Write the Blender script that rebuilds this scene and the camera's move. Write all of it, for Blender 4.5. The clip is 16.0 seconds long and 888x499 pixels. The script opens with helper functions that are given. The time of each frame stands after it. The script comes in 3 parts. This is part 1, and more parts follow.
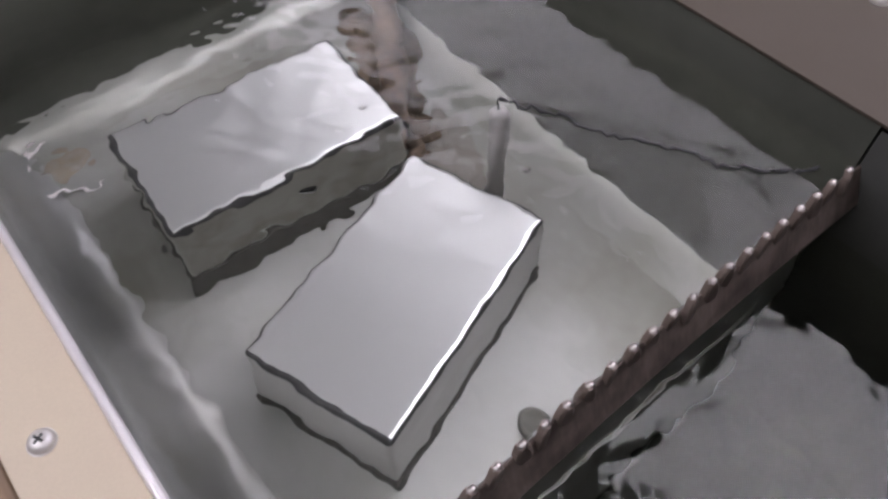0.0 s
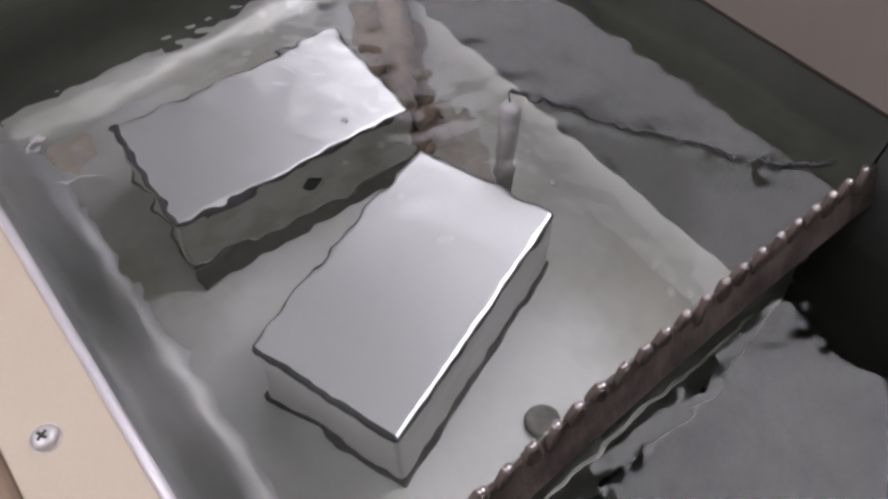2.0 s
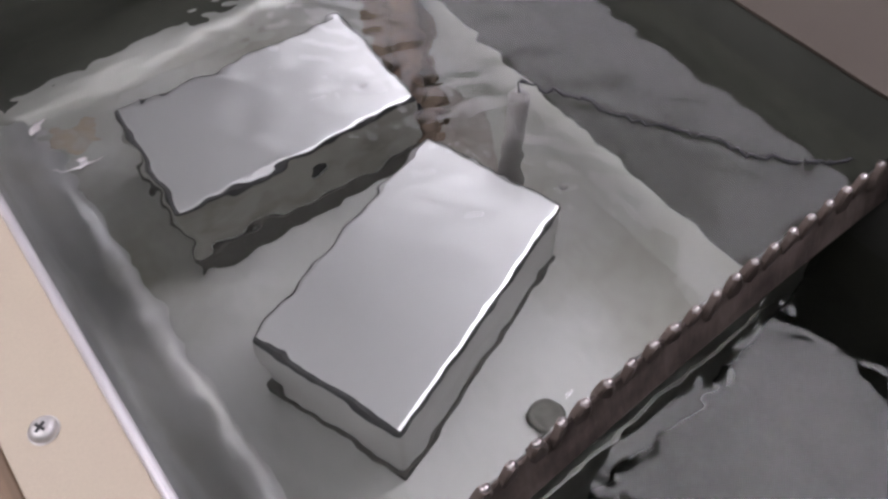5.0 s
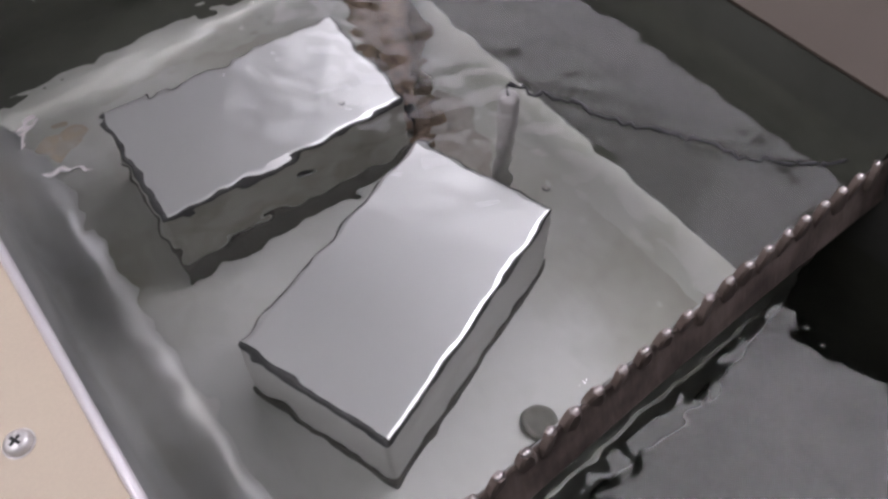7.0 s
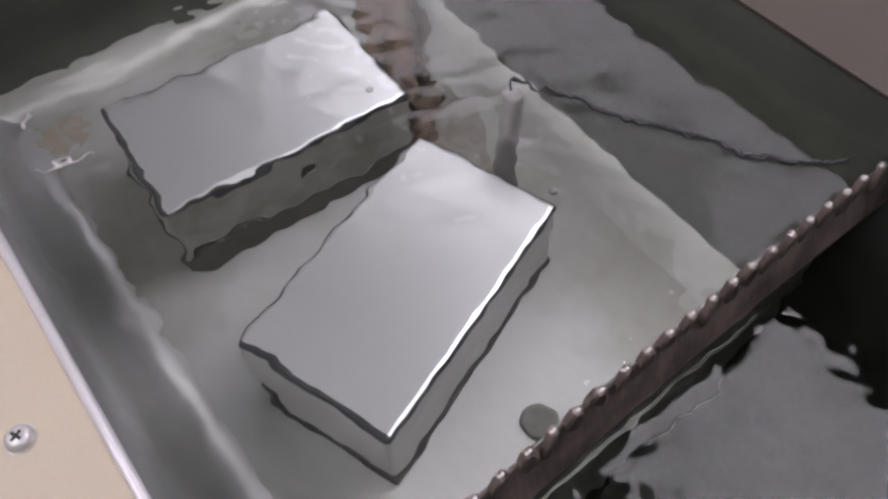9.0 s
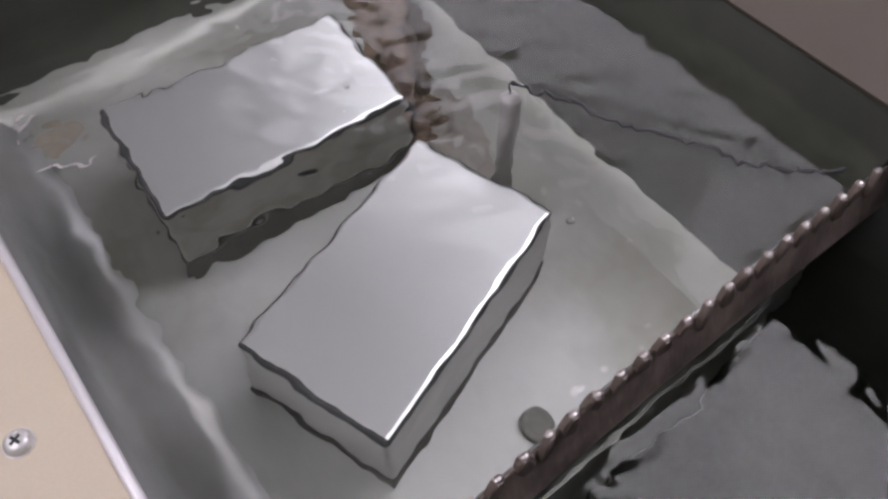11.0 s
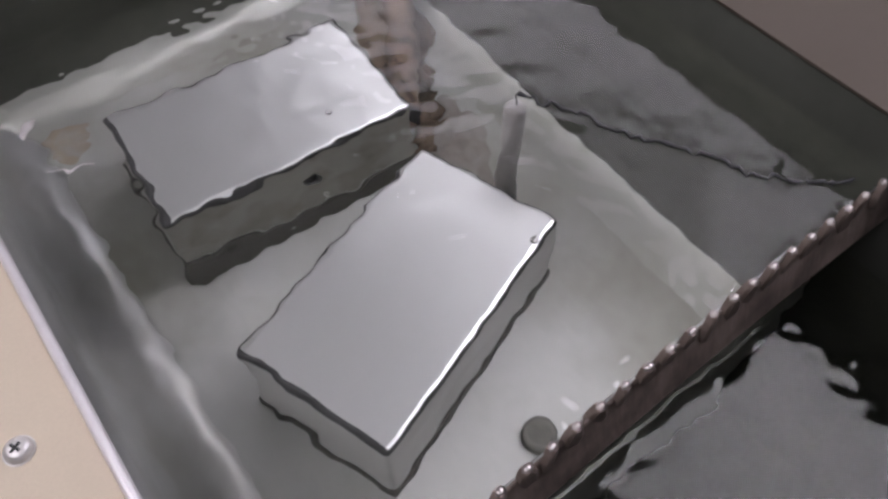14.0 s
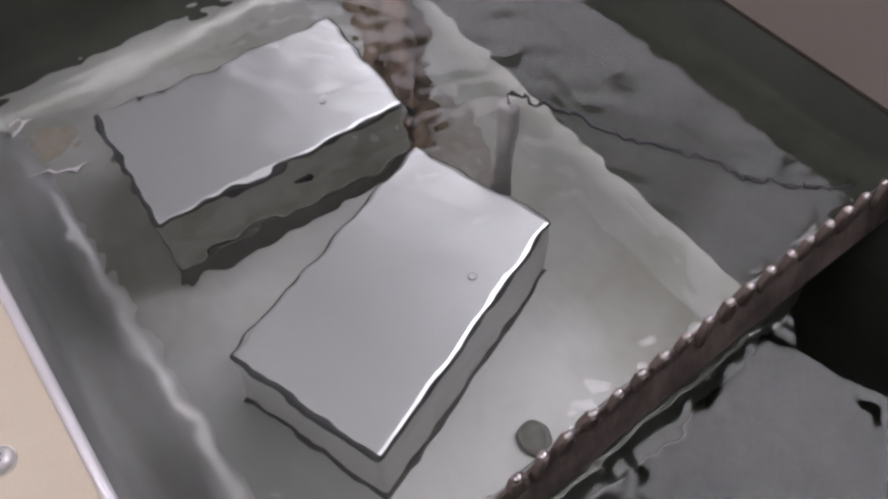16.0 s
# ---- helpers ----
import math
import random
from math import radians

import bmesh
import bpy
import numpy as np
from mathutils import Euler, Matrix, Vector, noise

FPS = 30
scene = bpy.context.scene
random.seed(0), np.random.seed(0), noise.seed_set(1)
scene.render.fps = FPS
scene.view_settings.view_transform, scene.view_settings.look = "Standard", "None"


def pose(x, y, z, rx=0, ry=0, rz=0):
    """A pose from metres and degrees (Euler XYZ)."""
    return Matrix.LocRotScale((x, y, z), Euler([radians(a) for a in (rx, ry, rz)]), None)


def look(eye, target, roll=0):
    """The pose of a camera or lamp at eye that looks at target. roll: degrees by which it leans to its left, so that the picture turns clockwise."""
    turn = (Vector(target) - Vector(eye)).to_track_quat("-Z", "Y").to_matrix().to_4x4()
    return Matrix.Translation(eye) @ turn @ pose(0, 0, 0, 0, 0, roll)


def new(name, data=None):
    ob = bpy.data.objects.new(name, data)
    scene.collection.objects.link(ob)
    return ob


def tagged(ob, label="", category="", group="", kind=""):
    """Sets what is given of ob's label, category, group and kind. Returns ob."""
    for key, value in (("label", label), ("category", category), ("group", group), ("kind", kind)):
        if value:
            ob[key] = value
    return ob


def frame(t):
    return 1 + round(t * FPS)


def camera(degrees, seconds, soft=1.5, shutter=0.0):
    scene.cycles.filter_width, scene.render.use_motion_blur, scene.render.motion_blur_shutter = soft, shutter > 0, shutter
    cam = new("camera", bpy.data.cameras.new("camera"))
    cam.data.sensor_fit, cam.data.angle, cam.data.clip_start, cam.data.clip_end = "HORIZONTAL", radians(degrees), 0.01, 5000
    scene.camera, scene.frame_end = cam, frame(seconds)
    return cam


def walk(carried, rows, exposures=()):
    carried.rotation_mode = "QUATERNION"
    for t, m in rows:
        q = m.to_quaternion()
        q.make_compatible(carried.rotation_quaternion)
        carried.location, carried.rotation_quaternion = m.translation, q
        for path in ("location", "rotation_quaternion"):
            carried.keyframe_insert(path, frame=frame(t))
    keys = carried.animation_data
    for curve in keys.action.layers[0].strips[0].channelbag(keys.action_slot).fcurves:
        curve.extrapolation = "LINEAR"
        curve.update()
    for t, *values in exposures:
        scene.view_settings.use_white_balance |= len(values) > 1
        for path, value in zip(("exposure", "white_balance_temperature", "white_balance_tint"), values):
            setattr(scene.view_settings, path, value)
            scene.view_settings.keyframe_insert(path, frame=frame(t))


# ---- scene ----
cam = camera(61.5, 16.0, soft=2.7)
# seconds, eye x y z, degrees below the horizon, lean, heading
PATH = [
    (0, 0.0000, 0.0000, 0.2000, 54.44, -1.45, -38.36),
    (0.5, -0.0002, 0.0003, 0.1985, 54.15, -1.15, -38.28),
    (1, -0.0003, 0.0014, 0.1976, 54.66, -1.08, -38.46),
    (1.5, -0.0000, 0.0049, 0.1985, 54.97, -0.87, -38.59),
    (2, -0.0004, 0.0058, 0.1979, 55.24, -0.67, -38.51),
    (2.5, 0.0006, 0.0059, 0.1978, 55.39, -0.45, -38.67),
    (3, 0.0011, 0.0076, 0.1972, 55.75, -0.21, -38.67),
    (3.5, 0.0006, 0.0090, 0.1965, 56.05, -0.19, -38.56),
    (4, 0.0005, 0.0092, 0.1968, 56.26, -0.19, -38.21),
    (6.5, 0.0074, 0.0082, 0.1926, 56.19, -1.26, -37.38),
    (7, 0.0086, 0.0089, 0.1922, 56.23, -1.36, -37.42),
    (7.5, 0.0093, 0.0111, 0.1917, 56.47, -1.33, -37.54),
    (8, 0.0100, 0.0114, 0.1915, 56.67, -1.02, -37.83),
    (8.5, 0.0090, 0.0120, 0.1917, 56.76, -0.64, -37.92),
    (9, 0.0079, 0.0113, 0.1922, 56.68, -0.46, -37.82),
    (11.5, 0.0087, 0.0119, 0.1941, 56.69, -0.17, -38.00),
    (12, 0.0082, 0.0125, 0.1936, 56.66, -0.10, -37.94),
    (12.5, 0.0087, 0.0130, 0.1945, 56.46, -0.04, -37.84),
    (13, 0.0096, 0.0137, 0.1944, 56.52, -0.02, -37.87),
    (13.5, 0.0099, 0.0135, 0.1938, 56.48, 0.06, -37.84),
    (14, 0.0092, 0.0132, 0.1939, 56.30, 0.02, -37.75),
    (14.5, 0.0103, 0.0131, 0.1933, 56.42, -0.10, -37.36),
    (15, 0.0124, 0.0138, 0.1928, 56.76, -0.29, -37.20),
    (15.5, 0.0141, 0.0147, 0.1927, 57.01, -0.56, -37.10),
    (16, 0.0168, 0.0151, 0.1926, 57.07, -0.74, -36.97),
]


def aim(x, y, z, down, lean, heading):
    d, h = radians(down), radians(heading)
    way = Vector((-math.sin(h) * math.cos(d), math.cos(h) * math.cos(d), -math.sin(d)))
    return look((x, y, z), Vector((x, y, z)) + way, lean)


walk(cam, [(t, aim(*row)) for t, *row in PATH], exposures=[(0, 0.01), (4, -0.01), (7, -0.05), (16, -0.1)])

# ---- world and light ----
world = bpy.data.worlds.new("room_air")
scene.world = world
world.use_nodes = True
world.node_tree.nodes["Background"].inputs[0].default_value = (0.02, 0.021, 0.02, 1)
world.node_tree.nodes["Background"].inputs[1].default_value = 0.3
LIGHT = 7.7          # brightness of the luminous ceiling
CEIL = 1.3           # its height above the tank's rim

# ---- plan ----
XL, XR = -0.0201, 0.2499      # inner faces of the tank, left and right
YW = 0.0506                   # the weir
YF = 0.374                    # far wall of the bath
YN = -0.13                    # near wall of the sump
WATER, SUMP = -0.022, -0.062  # the two water levels
FLOOR = -0.134                # bottom of the bath
TIP = -0.016                  # tips of the weir's teeth
GROUND = -0.86
# stand-ins for reflections in the water: an upright, and the bright pane's edge
UPRIGHT = (0.1650, 0.1672, -0.028)
MIRROR_EDGE = ((0.1655, 0.1690), (0.1727, 0.1559), (0.1873, 0.1257), (0.2036, 0.0970), (0.2100, 0.0800), (0.2240, 0.0660), (0.2360, 0.0580))


# ---- materials ----
def material(name, base, rough=0.5, metal=0.0, grain=0.0, scale=(300, 300, 300), stain=0.0, stain_scale=18, bump=0.0, tint=None, ior=1.5):
    """Principled surface with two scales of variation: fine grain and broad stains."""
    m = bpy.data.materials.new(name)
    m.use_nodes = True
    nt = m.node_tree
    b = nt.nodes["Principled BSDF"]
    b.inputs["Roughness"].default_value = rough
    b.inputs["Metallic"].default_value = metal
    b.inputs["IOR"].default_value = ior
    tc = nt.nodes.new("ShaderNodeTexCoord")
    mp = nt.nodes.new("ShaderNodeMapping")
    mp.inputs["Scale"].default_value = scale
    mp.inputs["Location"].default_value = (3.7, 1.9, 5.3)
    nt.links.new(tc.outputs["Object"], mp.inputs["Vector"])
    fine = nt.nodes.new("ShaderNodeTexNoise")
    fine.inputs["Scale"].default_value = 1.0
    fine.inputs["Detail"].default_value = 4
    fine.inputs["Lacunarity"].default_value = 2.17
    nt.links.new(mp.outputs[0], fine.inputs["Vector"])
    broad = nt.nodes.new("ShaderNodeTexNoise")
    broad.inputs["Scale"].default_value = stain_scale
    broad.inputs["Detail"].default_value = 5
    broad.inputs["Lacunarity"].default_value = 2.23
    shift = nt.nodes.new("ShaderNodeMapping")
    shift.inputs["Location"].default_value = (1.31, 2.17, 0.73)
    nt.links.new(tc.outputs["Object"], shift.inputs["Vector"])
    nt.links.new(shift.outputs[0], broad.inputs["Vector"])
    mix1 = nt.nodes.new("ShaderNodeMix")
    mix1.data_type = "RGBA"
    mix1.inputs[6].default_value = (*base, 1)
    mix1.inputs[7].default_value = (*(tint or tuple(c * 0.5 for c in base)), 1)
    ramp = nt.nodes.new("ShaderNodeMapRange")
    ramp.inputs[1].default_value, ramp.inputs[2].default_value = 0.42, 0.72
    ramp.inputs[3].default_value, ramp.inputs[4].default_value = 0.0, stain
    nt.links.new(broad.outputs[0], ramp.inputs[0])
    nt.links.new(ramp.outputs[0], mix1.inputs[0])
    mix2 = nt.nodes.new("ShaderNodeMix")
    mix2.data_type = "RGBA"
    mix2.blend_type = "MULTIPLY"
    mix2.inputs[0].default_value = grain
    nt.links.new(mix1.outputs[2], mix2.inputs[6])
    nt.links.new(fine.outputs[0], mix2.inputs[7])
    nt.links.new(mix2.outputs[2], b.inputs["Base Color"])
    rr = nt.nodes.new("ShaderNodeMapRange")
    rr.inputs[3].default_value, rr.inputs[4].default_value = max(rough - 0.08, 0.02), min(rough + 0.1, 1)
    nt.links.new(broad.outputs[0], rr.inputs[0])
    if stain:
        nt.links.new(rr.outputs[0], b.inputs["Roughness"])
    if bump:
        bp = nt.nodes.new("ShaderNodeBump")
        bp.inputs["Strength"].default_value = bump
        bp.inputs["Distance"].default_value = 0.0006
        nt.links.new(fine.outputs[0], bp.inputs["Height"])
        nt.links.new(bp.outputs[0], b.inputs["Normal"])
    return m


def water_material(name, color):
    m = bpy.data.materials.new(name)
    m.use_nodes = True
    nt = m.node_tree
    nt.nodes.remove(nt.nodes["Principled BSDF"])
    g = nt.nodes.new("ShaderNodeBsdfGlass")
    g.inputs["Color"].default_value = (*color, 1)
    g.inputs["Roughness"].default_value = 0.0
    g.inputs["IOR"].default_value = 1.333
    nt.links.new(g.outputs[0], nt.nodes["Material Output"].inputs[0])
    return m


def glow_material(name, color, strength):
    m = bpy.data.materials.new(name)
    m.use_nodes = True
    b = m.node_tree.nodes["Principled BSDF"]
    b.inputs["Base Color"].default_value = (0.08, 0.08, 0.08, 1)
    b.inputs["Emission Color"].default_value = (*color, 1)
    b.inputs["Emission Strength"].default_value = strength
    return m


STEEL = material("dull_stainless", (0.60, 0.605, 0.60), 0.37, 0.93, 0.12, (500, 120, 500), 0.6, 16, 0.04, (0.46, 0.455, 0.40))
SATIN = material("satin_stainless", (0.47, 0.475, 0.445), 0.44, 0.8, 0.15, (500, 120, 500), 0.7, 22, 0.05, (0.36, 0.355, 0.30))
BLOCK = material("machined_aluminium", (0.765, 0.77, 0.765), 0.285, 0.94, 0.1, (60, 700, 700))
# block sides are darker than the tops; their shade is put into these colours
SIDE = material("darkened_side_aluminium", (0.54, 0.54, 0.52), 0.5, 0.15, 0.2, (300, 300, 900), 0.5, 40, 0.05, (0.40, 0.395, 0.37))
SHADED_SIDE = material("shaded_side_aluminium", (0.33, 0.325, 0.29), 0.5, 0.15, 0.2, (300, 300, 900), 0.9, 45, 0.05, (0.19, 0.18, 0.15))
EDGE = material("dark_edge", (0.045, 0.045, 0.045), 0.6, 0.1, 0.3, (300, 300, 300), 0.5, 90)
BORE = material("bore_dark", (0.03, 0.03, 0.03), 0.6, 0.2, 0.2)
STRIP = material("brown_steel", (0.36, 0.285, 0.25), 0.42, 0.35, 0.55, (520, 150, 90), 1.0, 42, 0.35, (0.085, 0.062, 0.055))
TOOTH = material("bright_steel", (0.62, 0.57, 0.55), 0.28, 1.0, 0.2, (500, 500, 500), 0.4, 90, 0.0, (0.25, 0.2, 0.18))
FLOOR_STEEL = material("matt_stainless", (0.49, 0.495, 0.475), 0.5, 0.6, 0.15, (500, 120, 500), 0.9, 13, 0.04, (0.31, 0.305, 0.255))
OLIVE_WALL = material("dark_olive_wall", (0.063, 0.066, 0.052), 0.75, 0.0, 0.12, (90, 90, 40), 0.6, 24, 0.06, (0.034, 0.037, 0.028))
RIM = material("polished_rim", (0.97, 0.92, 0.93), 0.3, 0.35, 0.1, (20, 20, 900), 0.2, 40)
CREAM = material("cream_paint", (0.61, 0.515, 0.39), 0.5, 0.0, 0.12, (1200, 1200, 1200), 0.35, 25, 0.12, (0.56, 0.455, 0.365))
# beige kept far below its paint's tone; the deck's shade is in it
BEIGE = material("darkened_beige_paint", (0.088, 0.067, 0.050), 0.7, 0.0, 0.12, (1200, 1200, 1200), 0.35, 25, 0.12, (0.085, 0.066, 0.05))
WOOD = material("brown_board", (0.33, 0.22, 0.14), 0.6, 0.0, 0.4, (900, 40, 900), 0.5, 30, 0.3, (0.2, 0.13, 0.08))
SCREW = material("zinc_screw", (0.75, 0.72, 0.70), 0.38, 0.45, 0.15, (800, 800, 800), 0.4, 300)
BLACK = material("sump_black", (0.016, 0.017, 0.013), 0.55, 0.0, 0.4, (200, 200, 200), 0.5, 20, 0.3, (0.03, 0.03, 0.022))
RUBBER = material("dark_rubber", (0.19, 0.19, 0.165), 0.6, 0.0, 0.3, (400, 400, 400), 0.4, 60, 0.2)
CONTACT_SHADE = material("contact_shade", (0.095, 0.092, 0.080), 0.65, 0.0, 0.3, (400, 400, 400), 0.5, 60, 0.2)
WALLS = material("dark_room_wall", (0.075, 0.078, 0.068), 0.8, 0.0, 0.2, (60, 60, 60), 0.4, 3, 0.1)
CONCRETE = material("concrete", (0.22, 0.21, 0.2), 0.8, 0.0, 0.3, (90, 90, 90), 0.5, 4, 0.3)
HOSE = material("brown_hose", (0.30, 0.21, 0.155), 0.5, 0.0, 0.5, (90, 90, 90), 1.0, 95, 0.5, (0.045, 0.033, 0.028))
SILT = material("brown_silt", (0.37, 0.35, 0.325), 0.8, 0.0, 0.4, (220, 220, 220), 0.8, 60, 0.5, (0.30, 0.265, 0.235))
UPRIGHT_GREY = material("upright_grey", (0.45, 0.43, 0.42), 0.4, 0.2, 0.3, (300, 300, 60), 0.6, 70, 0.1, (0.30, 0.285, 0.275))
MUD = material("brown_sludge", (0.23, 0.17, 0.125), 0.75, 0.0, 0.4, (260, 260, 260), 1.0, 70, 0.5, (0.09, 0.075, 0.055))
RUST = material("tan_stain", (0.36, 0.31, 0.24), 0.7, 0.0, 0.3, (260, 260, 260), 1.0, 110, 0.3, (0.38, 0.37, 0.34))
WATER_MAT = water_material("bath_water", (0.97, 0.975, 0.955))
CLEAR = water_material("clear_water", (0.97, 0.95, 0.95))
SUMP_MAT = water_material("sump_water", (0.85, 0.86, 0.80))
GLOW = glow_material("skylight", (0.97, 0.92, 1.06), LIGHT * 0.46)
GLOW_NEAR = glow_material("near_skylight", (0.97, 0.92, 1.06), LIGHT * 1.16)
GLOW_DIM = glow_material("dim_skylight", (0.97, 0.92, 1.06), LIGHT * 0.26)
# glow of two unseen panes added only as fill light
FILL_LEFT = glow_material("left_fill_pane", (1.0, 0.95, 1.05), LIGHT * 0.8)
FILL_BACK = glow_material("rear_fill_pane", (0.97, 0.94, 1.03), LIGHT * 0.16)
GLOW_DISC = glow_material("dim_disc", (0.85, 0.85, 1.06), LIGHT * 0.55)
GLOW_TUBE = glow_material("tube_glow", (1.0, 0.97, 0.97), LIGHT * 1.6)
FRAME = material("dark_frame", (0.03, 0.03, 0.033), 0.5)


# ---- helpers of this scene ----
def part(name, bm, mat, parent=None, label="", smooth=False):
    me = bpy.data.meshes.new(name)
    bm.normal_update()
    bm.to_mesh(me)
    bm.free()
    me.materials.append(mat)
    if smooth:
        for p in me.polygons:
            p.use_smooth = True
    ob = new(name, me)
    if parent is not None:
        ob.parent = parent
    if label:
        ob["label"] = label
    return ob


def box(x0, x1, y0, y1, z0, z1, bevel=0.0, segments=2, bm=None):
    bm = bm or bmesh.new()
    r = bmesh.ops.create_cube(bm, size=1)
    bmesh.ops.scale(bm, vec=(x1 - x0, y1 - y0, z1 - z0), verts=r["verts"])
    bmesh.ops.translate(bm, vec=((x0 + x1) / 2, (y0 + y1) / 2, (z0 + z1) / 2), verts=r["verts"])
    if bevel:
        edges = list({e for v in r["verts"] for e in v.link_edges})
        bmesh.ops.bevel(bm, geom=edges, offset=bevel, segments=segments, affect="EDGES", profile=0.5)
    return bm


def lathe(rows, n=32):
    """A turned solid from rows of (radius, height)."""
    bm = bmesh.new()
    rings = []
    for r, z in rows:
        rings.append([bm.verts.new((max(r, 1e-5) * math.cos(2 * math.pi * k / n), max(r, 1e-5) * math.sin(2 * math.pi * k / n), z)) for k in range(n)])
    for a, b in zip(rings, rings[1:]):
        for k in range(n):
            bm.faces.new((a[k], a[(k + 1) % n], b[(k + 1) % n], b[k]))
    bm.faces.new(rings[-1])
    bm.faces.new(rings[0][::-1])
    return bm


def empty(name, m, label="", category="", group="", kind=""):
    ob = new(name)
    ob.empty_display_size = 0.01
    ob.matrix_basis = m
    return tagged(ob, label, category, group, kind)


def rounded(x0, x1, y0, y1, r, n=8):
    pts = []
    for cx, cy, a in ((x1 - r, y1 - r, 0), (x0 + r, y1 - r, 90), (x0 + r, y0 + r, 180), (x1 - r, y0 + r, 270)):
        for k in range(n + 1):
            t = radians(a + 90 * k / n)
            pts.append((cx + r * math.cos(t), cy + r * math.sin(t)))
    return pts


def basin(x0, x1, y0, y1, top, bottom, corner, fillet, wall, near_open=False, wide=1.0, narrow=1.0):
    """A pressed basin: upright walls, a rounded fillet and a flat floor, with a thickness. It may be open on its near side."""
    bm = bmesh.new()
    prof = [(0.0, top), (0.0, (top + bottom + fillet) / 2), (0.0, bottom + fillet)]
    for k in range(1, 11):
        a = math.pi / 2 * k / 10
        prof.append((fillet * (1 - math.cos(a)), bottom + fillet * (1 - math.sin(a))))
    rings = []
    for o, z in [(-wall, bottom - wall), (-wall, top)] + prof:
        r = max(corner - o, 0.002)
        far = o * wide if o > 0 else o
        near = o * narrow if o > 0 else o
        pts = rounded(x0 + near, x1 - far, y0 + o, y1 - o, r)
        if near_open:
            half = len(pts) // 2
            pts = [(x1 - far, y0)] + pts[:half] + [(x0 + near, y0)]
        rings.append([bm.verts.new((x, y, z)) for x, y in pts])
    for a, c in zip(rings, rings[1:]):
        n = len(a)
        for k in range(n - 1 if near_open else n):
            bm.faces.new((a[k], a[(k + 1) % n], c[(k + 1) % n], c[k]))
    bm.faces.new(rings[-1])
    bm.faces.new(rings[0][::-1])
    bmesh.ops.recalc_face_normals(bm, faces=bm.faces)
    return bm


# ---- room ----
def room():
    x0, x1, y0, y1 = -2.2, 3.2, -2.4, 3.4
    g = part("floor", box(x0 - 0.1, x1 + 0.1, y0 - 0.1, y1 + 0.1, GROUND - 0.1, GROUND), CONCRETE)
    tagged(g, "grey concrete workshop floor", "floor", kind="structure")
    for name, b in (("wall_west", (x0 - 0.1, x0, y0, y1)), ("wall_east", (x1, x1 + 0.1, y0, y1)),
                    ("wall_south", (x0 - 0.1, x1 + 0.1, y0 - 0.1, y0)), ("wall_north", (x0 - 0.1, x1 + 0.1, y1, y1 + 0.1))):
        tagged(part(name, box(*b, GROUND, CEIL + 0.06), WALLS), "dark olive painted workshop wall", "wall", kind="structure")
    c = part("ceiling", box(x0 - 0.1, x1 + 0.1, y0 - 0.1, y1 + 0.1, CEIL + 0.06, CEIL + 0.16), WALLS)
    tagged(c, "dark painted ceiling over the tank", "ceiling", kind="structure")


